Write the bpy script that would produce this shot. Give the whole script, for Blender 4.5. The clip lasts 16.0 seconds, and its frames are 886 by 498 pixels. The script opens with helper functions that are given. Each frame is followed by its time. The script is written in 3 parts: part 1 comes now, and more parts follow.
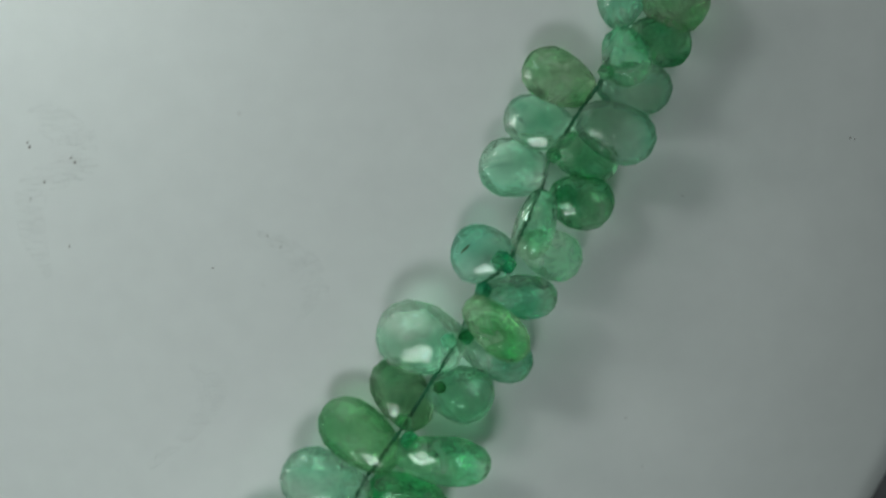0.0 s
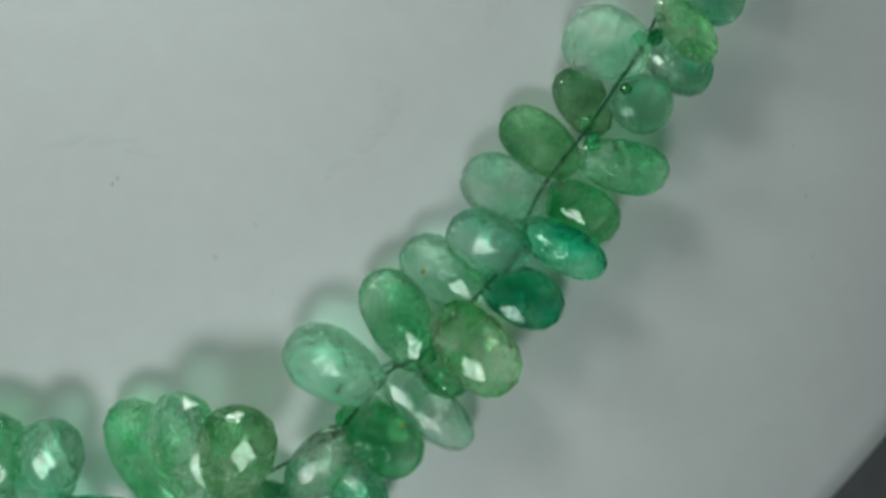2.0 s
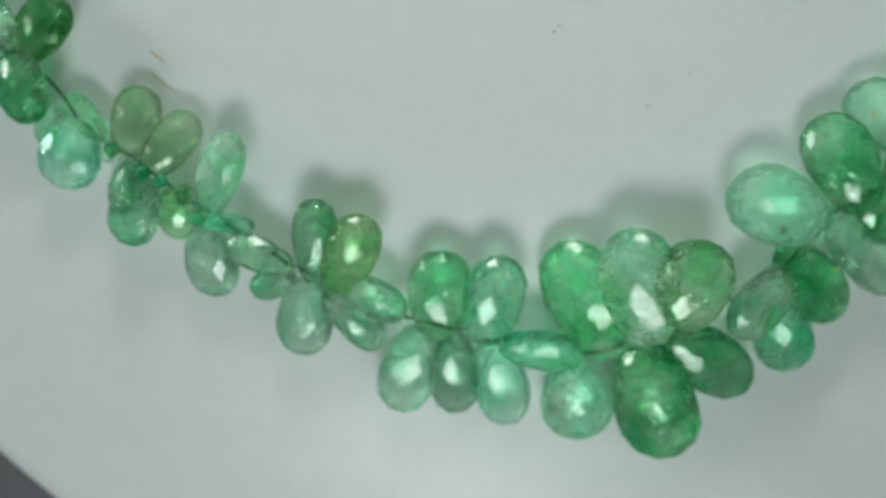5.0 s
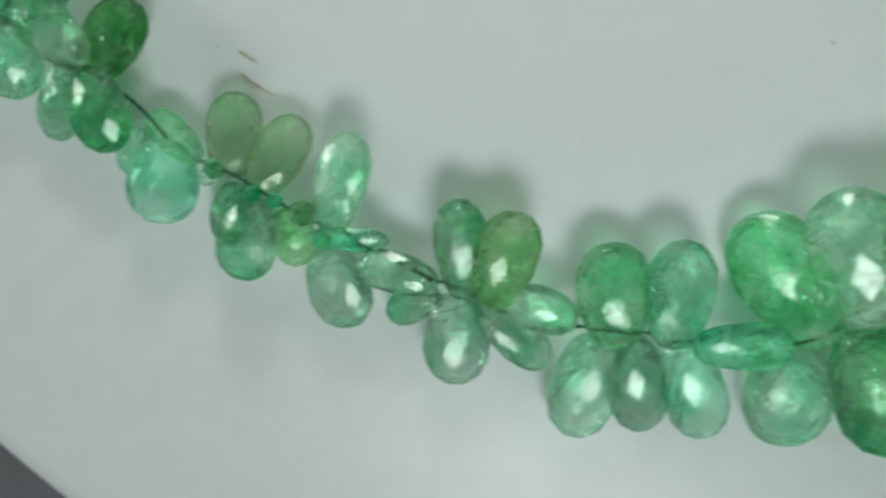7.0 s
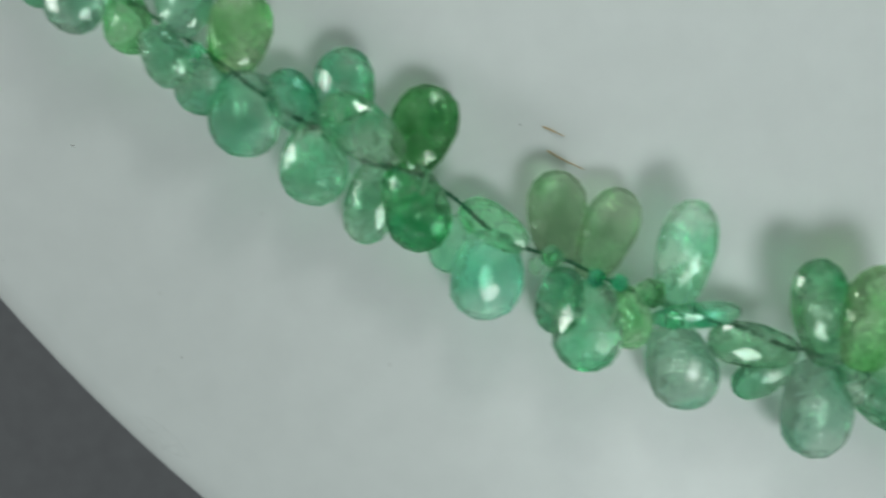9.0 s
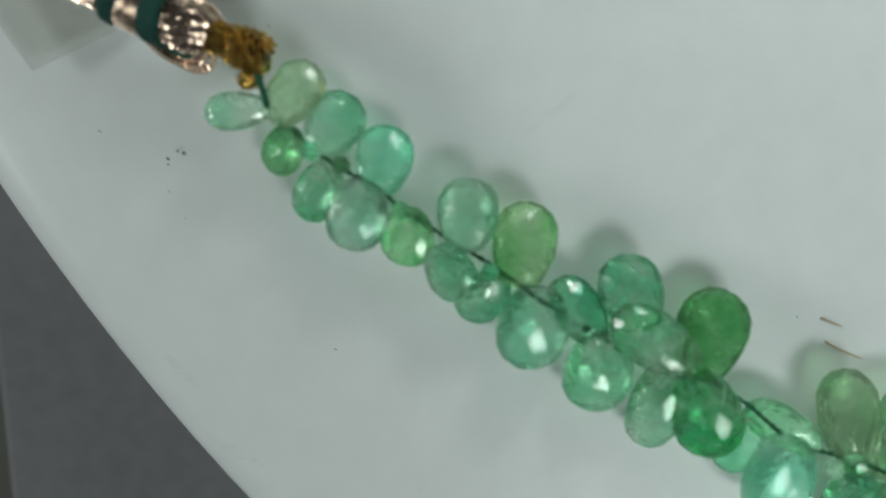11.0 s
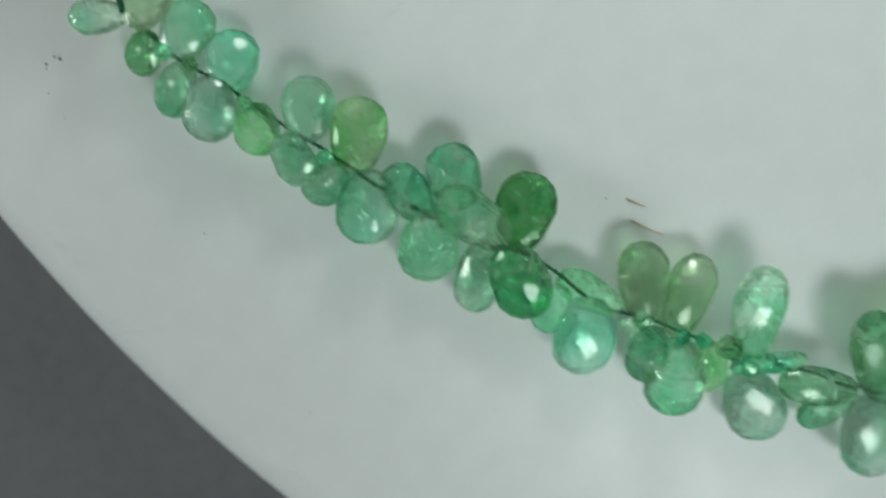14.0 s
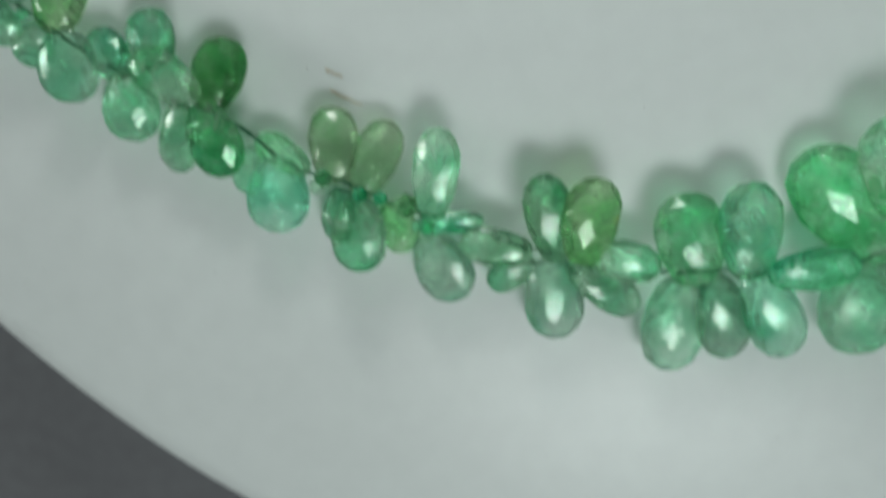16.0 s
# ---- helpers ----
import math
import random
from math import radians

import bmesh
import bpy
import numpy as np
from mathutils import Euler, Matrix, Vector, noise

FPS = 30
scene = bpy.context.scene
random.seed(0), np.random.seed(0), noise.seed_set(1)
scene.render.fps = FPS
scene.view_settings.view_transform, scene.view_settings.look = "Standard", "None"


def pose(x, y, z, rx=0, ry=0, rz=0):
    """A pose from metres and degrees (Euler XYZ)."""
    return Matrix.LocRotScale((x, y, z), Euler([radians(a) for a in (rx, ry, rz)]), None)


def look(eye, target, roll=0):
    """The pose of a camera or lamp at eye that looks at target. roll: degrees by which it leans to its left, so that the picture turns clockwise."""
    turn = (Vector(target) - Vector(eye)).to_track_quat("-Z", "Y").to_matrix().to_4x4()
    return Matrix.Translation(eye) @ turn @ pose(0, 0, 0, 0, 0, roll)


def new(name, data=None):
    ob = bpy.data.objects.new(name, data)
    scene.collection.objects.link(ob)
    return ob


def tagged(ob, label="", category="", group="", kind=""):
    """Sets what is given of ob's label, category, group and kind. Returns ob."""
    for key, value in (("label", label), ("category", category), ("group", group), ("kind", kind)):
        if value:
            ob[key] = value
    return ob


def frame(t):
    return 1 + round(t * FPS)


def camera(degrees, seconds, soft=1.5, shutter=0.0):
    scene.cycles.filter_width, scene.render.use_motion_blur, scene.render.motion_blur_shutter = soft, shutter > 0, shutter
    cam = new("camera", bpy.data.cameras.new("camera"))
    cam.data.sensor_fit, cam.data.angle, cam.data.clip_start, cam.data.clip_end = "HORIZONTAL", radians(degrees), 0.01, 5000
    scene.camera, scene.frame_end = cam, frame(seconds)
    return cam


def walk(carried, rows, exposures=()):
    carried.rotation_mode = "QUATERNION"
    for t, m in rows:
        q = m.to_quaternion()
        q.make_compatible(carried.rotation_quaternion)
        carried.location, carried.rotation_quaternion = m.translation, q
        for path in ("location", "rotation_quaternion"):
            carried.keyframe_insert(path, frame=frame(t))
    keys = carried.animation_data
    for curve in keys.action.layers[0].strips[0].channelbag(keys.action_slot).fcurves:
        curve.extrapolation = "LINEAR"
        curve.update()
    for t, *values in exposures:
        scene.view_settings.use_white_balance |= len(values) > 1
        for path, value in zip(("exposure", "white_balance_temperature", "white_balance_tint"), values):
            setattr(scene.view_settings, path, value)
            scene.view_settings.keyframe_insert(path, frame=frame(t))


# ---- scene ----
MM = 0.001
FPATH = [
    (0, 1.120, 0.380, 67.841, -6.92, -0.36, -0.69),
    (0.4, -1.442, -3.940, 68.267, -6.89, -0.46, 0.03),
    (0.5, -2.356, -5.758, 68.376, -6.91, -0.54, 0.00),
    (1, -8.628, -11.142, 70.148, -7.03, -0.77, 0.10),
    (1.5, -12.395, -16.352, 70.901, -6.81, -0.45, 0.63),
    (2, -15.255, -25.218, 72.152, -7.05, -0.44, 1.34),
    (2.5, -16.639, -27.404, 72.691, -7.83, 0.08, 1.93),
    (3, -21.877, -33.589, 72.459, -7.94, 0.55, 2.87),
    (3.5, -28.871, -36.654, 73.758, -7.92, 0.84, 3.21),
    (4, -39.064, -38.764, 76.300, -7.74, 1.26, 3.66),
    (4.5, -46.372, -38.542, 78.106, -7.67, 1.53, 4.07),
    (4.6, -48.784, -39.858, 77.541, -7.77, 1.55, 4.02),
    (4.7, -50.573, -39.639, 77.241, -7.82, 1.52, 3.59),
    (6.8, -62.928, -39.331, 65.444, -8.46, 1.01, -4.95),
    (7, -66.629, -40.288, 65.146, -8.40, 1.55, -5.02),
    (7.5, -73.716, -37.807, 63.494, -8.21, 2.07, -6.91),
    (7.6, -75.423, -36.836, 62.155, -8.20, 1.93, -7.63),
    (8, -81.416, -33.902, 61.899, -7.36, 2.22, -8.51),
    (8.5, -83.652, -35.257, 60.999, -7.05, 1.92, -10.47),
    (9, -91.008, -33.087, 60.814, -6.58, 1.80, -11.60),
    (9.5, -99.896, -29.468, 59.036, -6.04, 1.69, -12.30),
    (10, -104.876, -24.894, 56.677, -5.83, 1.54, -13.09),
    (10.2, -105.112, -22.004, 57.505, -6.07, 1.54, -12.78),
    (12.3, -114.787, -9.826, 59.402, -7.37, 1.35, -15.01),
    (12.5, -113.285, -11.623, 59.795, -7.96, 1.04, -14.88),
    (12.8, -108.891, -16.097, 59.184, -8.68, 0.34, -15.15),
    (13, -106.972, -17.641, 59.683, -8.79, 0.62, -15.41),
    (13.5, -104.082, -18.335, 61.952, -9.52, 0.69, -15.19),
    (14, -97.771, -20.388, 67.115, -10.35, 0.54, -14.12),
    (14.5, -93.822, -31.933, 69.534, -10.43, 0.98, -11.93),
    (15, -92.971, -31.901, 71.029, -10.83, 1.00, -12.20),
    (15.2, -90.973, -34.450, 71.839, -10.90, 1.13, -13.10),
    (15.5, -90.650, -35.169, 73.931, -10.94, 1.48, -12.82),
    (15.8, -75.015, -41.784, 72.896, -10.84, 2.13, -13.03),
    (16, -71.890, -37.705, 72.761, -10.88, 2.29, -13.19),
]
cam = camera(60, 16.0, soft=2.0, shutter=0.5)
cam.data.dof.use_dof, cam.data.dof.focus_distance, cam.data.dof.aperture_fstop = True, 0.0625, 15.0
walk(cam, [(t, pose(x * MM, y * MM, z * MM, rx, ry, rz)) for t, x, y, z, rx, ry, rz in FPATH],
     [(0, -0.48), (1.0, -0.45), (2.5, -0.44), (4.5, -0.20), (7.0, -0.15), (10.0, -0.19), (12.3, -0.17), (13.0, -0.10), (14.0, -0.10), (15.0, -0.14), (16.0, -0.25)])

# ---- light ----
world = bpy.data.worlds.new("room_air")
scene.world = world
world.use_nodes = True
_w = world.node_tree
_co = _w.nodes.new("ShaderNodeTexCoord")
_sep = _w.nodes.new("ShaderNodeSeparateXYZ")
_w.links.new(_co.outputs["Generated"], _sep.inputs[0])
_ramp = _w.nodes.new("ShaderNodeValToRGB")
_ramp.color_ramp.interpolation = "EASE"
_ramp.color_ramp.elements[0].position, _ramp.color_ramp.elements[0].color = 0.0, (0.36, 0.41, 0.40, 1)
_ramp.color_ramp.elements[1].position, _ramp.color_ramp.elements[1].color = 0.75, (0.055, 0.062, 0.060, 1)
_w.links.new(_sep.outputs["Z"], _ramp.inputs[0])
_w.links.new(_ramp.outputs[0], _w.nodes["Background"].inputs[0])
_w.nodes["Background"].inputs[1].default_value = 0.19


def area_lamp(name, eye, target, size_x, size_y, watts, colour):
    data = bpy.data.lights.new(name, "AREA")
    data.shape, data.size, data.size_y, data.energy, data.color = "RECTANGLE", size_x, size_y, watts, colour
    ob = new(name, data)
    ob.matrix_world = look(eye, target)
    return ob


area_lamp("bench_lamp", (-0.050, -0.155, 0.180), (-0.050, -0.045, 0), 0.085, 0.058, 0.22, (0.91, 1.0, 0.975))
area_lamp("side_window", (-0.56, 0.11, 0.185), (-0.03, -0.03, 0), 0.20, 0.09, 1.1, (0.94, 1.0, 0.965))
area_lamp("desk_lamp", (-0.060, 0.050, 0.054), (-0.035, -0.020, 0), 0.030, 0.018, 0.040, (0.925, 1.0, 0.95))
# weak unseen fill lamp, added to brighten the stones from behind
area_lamp("back_fill", (-0.08, 0.15, 0.14), (-0.08, -0.02, 0), 0.14, 0.10, 0.03, (0.93, 1.0, 0.97))


# ---- materials ----
def material(name):
    m = bpy.data.materials.new(name)
    m.use_nodes = True
    nt = m.node_tree
    return m, nt, nt.nodes["Principled BSDF"]


def node(nt, kind, **values):
    n = nt.nodes.new(kind)
    for key, value in values.items():
        n.inputs[key.replace("_", " ")].default_value = value
    return n


def ramp(nt, source, stops):
    r = nt.nodes.new("ShaderNodeValToRGB")
    while len(r.color_ramp.elements) < len(stops):
        r.color_ramp.elements.new(0.5)
    for e, (p, c) in zip(r.color_ramp.elements, stops):
        e.position, e.color = p, (*c, 1)
    nt.links.new(source, r.inputs[0])
    return r.outputs[0]


def plain(name, colour, rough=0.5, metal=0.0, scale=400.0, vary=0.12, bump=0.0):
    """A surface with fine grain and broad unevenness of colour."""
    m, nt, b = material(name)
    co = nt.nodes.new("ShaderNodeTexCoord")
    fine = node(nt, "ShaderNodeTexNoise", Scale=scale, Detail=6.0)
    broad = node(nt, "ShaderNodeTexNoise", Scale=scale * 0.06, Detail=3.0)
    nt.links.new(co.outputs["Object"], fine.inputs["Vector"])
    nt.links.new(co.outputs["Object"], broad.inputs["Vector"])
    add = nt.nodes.new("ShaderNodeMath")
    nt.links.new(fine.outputs[0], add.inputs[0])
    nt.links.new(broad.outputs[0], add.inputs[1])
    half = nt.nodes.new("ShaderNodeMath")
    half.operation, half.inputs[1].default_value = "MULTIPLY", 0.5
    nt.links.new(add.outputs[0], half.inputs[0])
    lo, hi = [tuple(min(c * (1 + s * vary), 1) for c in colour) for s in (-1, 1)]
    nt.links.new(ramp(nt, half.outputs[0], [(0.35, lo), (0.65, hi)]), b.inputs["Base Color"])
    b.inputs["Roughness"].default_value, b.inputs["Metallic"].default_value = rough, metal
    if bump:
        bp = node(nt, "ShaderNodeBump", Strength=bump, Distance=0.0002)
        nt.links.new(fine.outputs[0], bp.inputs["Height"])
        nt.links.new(bp.outputs[0], b.inputs["Normal"])
    return m


def gem_material(name, deep, light, milk, clear=0.19):
    """Beryl: clear refracting stone with veils of cloud inside."""
    m, nt, b = material(name)
    nt.nodes.remove(b)
    out = nt.nodes["Material Output"]
    co, info = nt.nodes.new("ShaderNodeTexCoord"), nt.nodes.new("ShaderNodeObjectInfo")
    shift = nt.nodes.new("ShaderNodeVectorMath")
    nt.links.new(co.outputs["Object"], shift.inputs[0])
    nt.links.new(info.outputs["Random"], shift.inputs[1])
    veil = node(nt, "ShaderNodeTexNoise", Scale=240.0, Detail=2.0, Roughness=0.5, Distortion=0.2)
    cloud = node(nt, "ShaderNodeTexNoise", Scale=520.0, Detail=5.0, Roughness=0.62, Distortion=0.8)
    for n in (veil, cloud):
        nt.links.new(shift.outputs[0], n.inputs["Vector"])
    span = node(nt, "ShaderNodeMapRange")
    span.inputs["To Min"].default_value, span.inputs["To Max"].default_value = 0.88, 1.09
    nt.links.new(info.outputs["Random"], span.inputs["Value"])

    def tinted(c0, c1):
        hue = node(nt, "ShaderNodeHueSaturation", Saturation=1.22)
        nt.links.new(span.outputs[0], hue.inputs["Value"])
        nt.links.new(ramp(nt, veil.outputs[0], [(0.36, c0), (0.57, c1)]), hue.inputs["Color"])
        return hue.outputs[0]

    deep, light = (deep[0] * 0.95, deep[1] * 0.98, deep[2] * 0.97), (light[0] * 0.98, light[1], light[2] * 0.97)

    def pale(c, k):
        return tuple(x + (1 - x) * k for x in c)

    through_colour = tinted(deep, pale(light, 0.10))
    cloud_colour = tinted((deep[0] * 0.85, deep[1] * 1.0, deep[2] * 0.92), (light[0] * 0.95, light[1] * 1.0, light[2] * 0.96))
    glass = node(nt, "ShaderNodeBsdfGlass", IOR=1.57, Roughness=0.0)
    crack = node(nt, "ShaderNodeTexNoise", Scale=620.0, Detail=2.0, Roughness=0.6, Distortion=0.6)
    nt.links.new(shift.outputs[0], crack.inputs["Vector"])
    bend = node(nt, "ShaderNodeBump", Strength=0.8, Distance=0.0003)
    nt.links.new(crack.outputs[0], bend.inputs["Height"])
    nt.links.new(bend.outputs[0], glass.inputs["Normal"])
    see = nt.nodes.new("ShaderNodeBsdfTransparent")
    dif, trl = nt.nodes.new("ShaderNodeBsdfDiffuse"), nt.nodes.new("ShaderNodeBsdfTranslucent")
    gloss = node(nt, "ShaderNodeBsdfGlossy", Roughness=0.05)
    nt.links.new(through_colour, glass.inputs["Color"])
    nt.links.new(tinted(pale(deep, 0.40), pale(light, 0.62)), see.inputs["Color"])
    for n in (dif, trl):
        nt.links.new(cloud_colour, n.inputs["Color"])

    def mix(a, c, fac):
        n = nt.nodes.new("ShaderNodeMixShader")
        if isinstance(fac, float):
            n.inputs[0].default_value = fac
        else:
            nt.links.new(fac, n.inputs[0])
        nt.links.new(a, n.inputs[1])
        nt.links.new(c, n.inputs[2])
        return n.outputs[0]

    body = mix(glass.outputs[0], see.outputs[0], clear)
    cloudy = mix(dif.outputs[0], trl.outputs[0], 0.5)
    amount = node(nt, "ShaderNodeMapRange")
    amount.inputs["From Min"].default_value, amount.inputs["From Max"].default_value = 0.45, 0.64
    amount.inputs["To Min"].default_value, amount.inputs["To Max"].default_value = 0.02 + milk * 0.18, min(0.10 + milk * 1.3, 0.6)
    nt.links.new(cloud.outputs[0], amount.inputs["Value"])
    stone = mix(body, cloudy, amount.outputs[0])
    nt.links.new(mix(stone, gloss.outputs[0], 0.03), out.inputs["Surface"])
    return m


CLEAR = (gem_material("clear_green_beryl", (0.66, 0.96, 0.81), (0.88, 1.00, 0.94), 0.06, 0.38), "clear pale green")
CLEARTEAL = (gem_material("clear_teal_beryl", (0.58, 0.94, 0.81), (0.82, 1.00, 0.93), 0.06, 0.4), "clear bluish green")
PALE = (gem_material("pale_beryl", (0.71, 0.98, 0.84), (0.91, 1.00, 0.95), 0.14, 0.36), "very pale mint green")
MINT = (gem_material("mint_beryl", (0.57, 0.96, 0.75), (0.86, 1.00, 0.91), 0.2, 0.26), "mint green")
MILKY = (gem_material("milky_beryl", (0.66, 0.95, 0.79), (0.89, 1.00, 0.93), 0.3, 0.28), "cloudy soft green")
LIME = (gem_material("lime_beryl", (0.57, 0.94, 0.64), (0.86, 1.00, 0.85), 0.22), "bright yellowish green")
CLEARLIME = (gem_material("clear_lime_beryl", (0.77, 0.98, 0.76), (0.92, 1.00, 0.88), 0.11, 0.42), "clear yellowish green")
OLIVE = (gem_material("olive_beryl", (0.38, 0.68, 0.46), (0.68, 0.90, 0.71), 0.18, 0.26), "olive green")
OLIVECLEAR = (gem_material("clear_olive_beryl", (0.58, 0.92, 0.58), (0.85, 1.00, 0.80), 0.2, 0.26), "clear olive green")
GREY = (gem_material("greyish_beryl", (0.62, 0.93, 0.78), (0.86, 1.00, 0.93), 0.08, 0.36), "greyish green")
GREEN = (gem_material("green_beryl", (0.49, 0.90, 0.66), (0.78, 1.00, 0.86), 0.24, 0.22), "fresh green")
EMERALD = (gem_material("emerald_beryl", (0.27, 0.63, 0.34), (0.54, 0.86, 0.58), 0.22, 0.19), "deep saturated green")
DARK = (gem_material("dark_beryl", (0.36, 0.81, 0.55), (0.70, 0.97, 0.79), 0.24), "dark green")
TEAL = (gem_material("teal_beryl", (0.50, 0.93, 0.76), (0.81, 1.00, 0.90), 0.24), "bluish green")
DEEP = (gem_material("deep_teal_beryl", (0.21, 0.74, 0.56), (0.58, 0.95, 0.79), 0.26), "deep bluish green")
THREAD_MAT = plain("green_silk_thread", (0.010, 0.095, 0.045), 0.9, 0, 3000, 0.5, 0.4)
CORD_MAT = plain("dark_green_silk_cord", (0.002, 0.048, 0.034), 0.85, 0, 3000, 0.4, 0.5)
# the brown on this line stands in for shade between the cord's strands
GAP_SHADE = plain("strand_gap_shade", (0.06, 0.04, 0.03), 0.7, 0, 2500, 0.3, 0.2)
GOLD = plain("gold_wire", (0.50, 0.31, 0.075), 0.26, 1.0, 2500, 0.3, 0.1)
PALEGOLD = plain("pale_gold_lurex", (0.66, 0.51, 0.40), 0.25, 1.0, 2500, 0.2, 0.05)
WHITE = plain("white_glazed_plastic", (0.72, 0.765, 0.758), 0.42, 0, 350, 0.03, 0.02)
_nt = WHITE.node_tree
_b = _nt.nodes["Principled BSDF"]
_clean = _b.inputs["Base Color"].links[0].from_socket
_co = _nt.nodes.new("ShaderNodeTexCoord")
_spots = node(_nt, "ShaderNodeTexVoronoi", Scale=260.0)
_where = node(_nt, "ShaderNodeTexNoise", Scale=38.0, Detail=2.0)
for _n in (_spots, _where):
    _nt.links.new(_co.outputs["Object"], _n.inputs["Vector"])
_near = ramp(_nt, _spots.outputs["Distance"], [(0.03, (1.0, 1.0, 1.0)), (0.075, (0.0, 0.0, 0.0))])
_some = ramp(_nt, _where.outputs[0], [(0.55, (0.0, 0.0, 0.0)), (0.75, (0.5, 0.5, 0.5))])
_m = _nt.nodes.new("ShaderNodeMath")
_m.operation = "MULTIPLY"
_nt.links.new(_near, _m.inputs[0])
_nt.links.new(_some, _m.inputs[1])
_mix = _nt.nodes.new("ShaderNodeMixRGB")
_mix.inputs[2].default_value = (0.30, 0.29, 0.26, 1)
_nt.links.new(_m.outputs[0], _mix.inputs[0])
_nt.links.new(_clean, _mix.inputs[1])
_nt.links.new(_mix.outputs[0], _b.inputs["Base Color"])
GREYBASE = plain("grey_painted_metal", (0.142, 0.145, 0.155), 0.8, 0, 500, 0.10, 0.1)
BROWN = plain("brown_bench_top", (0.10, 0.10, 0.085), 0.6, 0, 60, 0.15, 0.1)
DUST = plain("dark_dust", (0.17, 0.17, 0.16), 0.9, 0, 4000, 0.4)
FLAKE = plain("brown_flake", (0.16, 0.12, 0.06), 0.6, 0, 3000, 0.3)
STAIN = plain("yellow_stain", (0.55, 0.42, 0.10), 0.6, 0, 3000, 0.3)
FIBRE = plain("golden_fibre", (0.55, 0.40, 0.20), 0.5, 0, 3000, 0.3)
SMUDGE, _nt, _b = material("faint_grey_scuff")
_b.inputs["Base Color"].default_value, _b.inputs["Roughness"].default_value = (0.30, 0.32, 0.31, 1), 0.7
_n = node(_nt, "ShaderNodeTexNoise", Scale=900.0, Detail=6.0, Distortion=2.0)
_co = _nt.nodes.new("ShaderNodeTexCoord")
_mp = _nt.nodes.new("ShaderNodeMapping")
_mp.inputs["Scale"].default_value = (0.4, 2.0, 1.0)
_nt.links.new(_co.outputs["Object"], _mp.inputs["Vector"])
_nt.links.new(_mp.outputs[0], _n.inputs["Vector"])
_nt.links.new(ramp(_nt, _n.outputs[0], [(0.42, (0.0, 0.0, 0.0)), (0.85, (0.10, 0.10, 0.10))]), _b.inputs["Alpha"])
FILM, _nt, _b = material("clear_plastic_film")
_b.inputs["Base Color"].default_value = (0.42, 0.43, 0.35, 1)
_b.inputs["Roughness"].default_value, _b.inputs["Alpha"].default_value = 0.12, 0.30


# ---- shapes ----
def mesh_of(name, bm, mat, smooth=False):
    me = bpy.data.meshes.new(name)
    bm.to_mesh(me)
    bm.free()
    me.materials.append(mat)
    if smooth:
        for p in me.polygons:
            p.use_smooth = True
    return me


def part(name, bm, mat, parent=None, label="", smooth=False):
    ob = new(name, mesh_of(name, bm, mat, smooth))
    if parent:
        ob.parent = parent
    return tagged(ob, label)


def oval_dish(profile, rx, ry, n=200):
    """A solid whose outline is an oval, from (inset from the rim, height) pairs, from the top round to the bottom."""
    bm = bmesh.new()
    rings = []
    for r, z in profile:
        rings.append([bm.verts.new(((rx - r) * MM * math.cos(2 * math.pi * k / n), (ry - r) * MM * math.sin(2 * math.pi * k / n), z * MM)) for k in range(n)])
    for a, b in zip(rings, rings[1:]):
        for k in range(n):
            j = (k + 1) % n
            bm.faces.new((a[k], b[k], b[j], a[j]))
    bm.faces.new(rings[0])
    bm.faces.new(rings[-1][::-1])
    return bm


def smooth_line(points, steps=8):
    """A Catmull-Rom line through the points."""
    p = [Vector(q) for q in points]
    p = [2 * p[0] - p[1], *p, 2 * p[-1] - p[-2]]
    line = []
    for a, b, c, d in zip(p, p[1:], p[2:], p[3:]):
        for k in range(steps):
            t = k / steps
            line.append(0.5 * (2 * b + (c - a) * t + (2 * a - 5 * b + 4 * c - d) * t * t + (3 * b - a - 3 * c + d) * t ** 3))
    line.append(p[-2])
    return line


def tube(bm, line, radius, n=6, ends=True):
    """A tube along a line of millimetre points; radius may be a function of the way from 0 to 1."""
    rings, up = [], Vector((0, 0, 1))
    for i, p in enumerate(line):
        d = (line[min(i + 1, len(line) - 1)] - line[max(i - 1, 0)]).normalized()
        side = d.cross(up)
        side = side.normalized() if side.length > 1e-4 else Vector((1, 0, 0))
        top = side.cross(d)
        r = radius(i / (len(line) - 1)) if callable(radius) else radius
        rings.append([bm.verts.new((p + r * (side * math.cos(2 * math.pi * k / n) + top * math.sin(2 * math.pi * k / n))) * MM) for k in range(n)])
    for a, b in zip(rings, rings[1:]):
        for k in range(n):
            bm.faces.new((a[k], a[(k + 1) % n], b[(k + 1) % n], b[k]))
    if ends:
        bm.faces.new(rings[0][::-1])
        bm.faces.new(rings[-1])
    return bm


def box(bm, x0, y0, z0, x1, y1, z1):
    v = [bm.verts.new((x, y, z)) for z in (z0, z1) for x, y in ((x0, y0), (x1, y0), (x1, y1), (x0, y1))]
    for f in ((3, 2, 1, 0), (4, 5, 6, 7), (0, 1, 5, 4), (1, 2, 6, 5), (2, 3, 7, 6), (3, 0, 4, 7)):
        bm.faces.new([v[i] for i in f])
    return bm


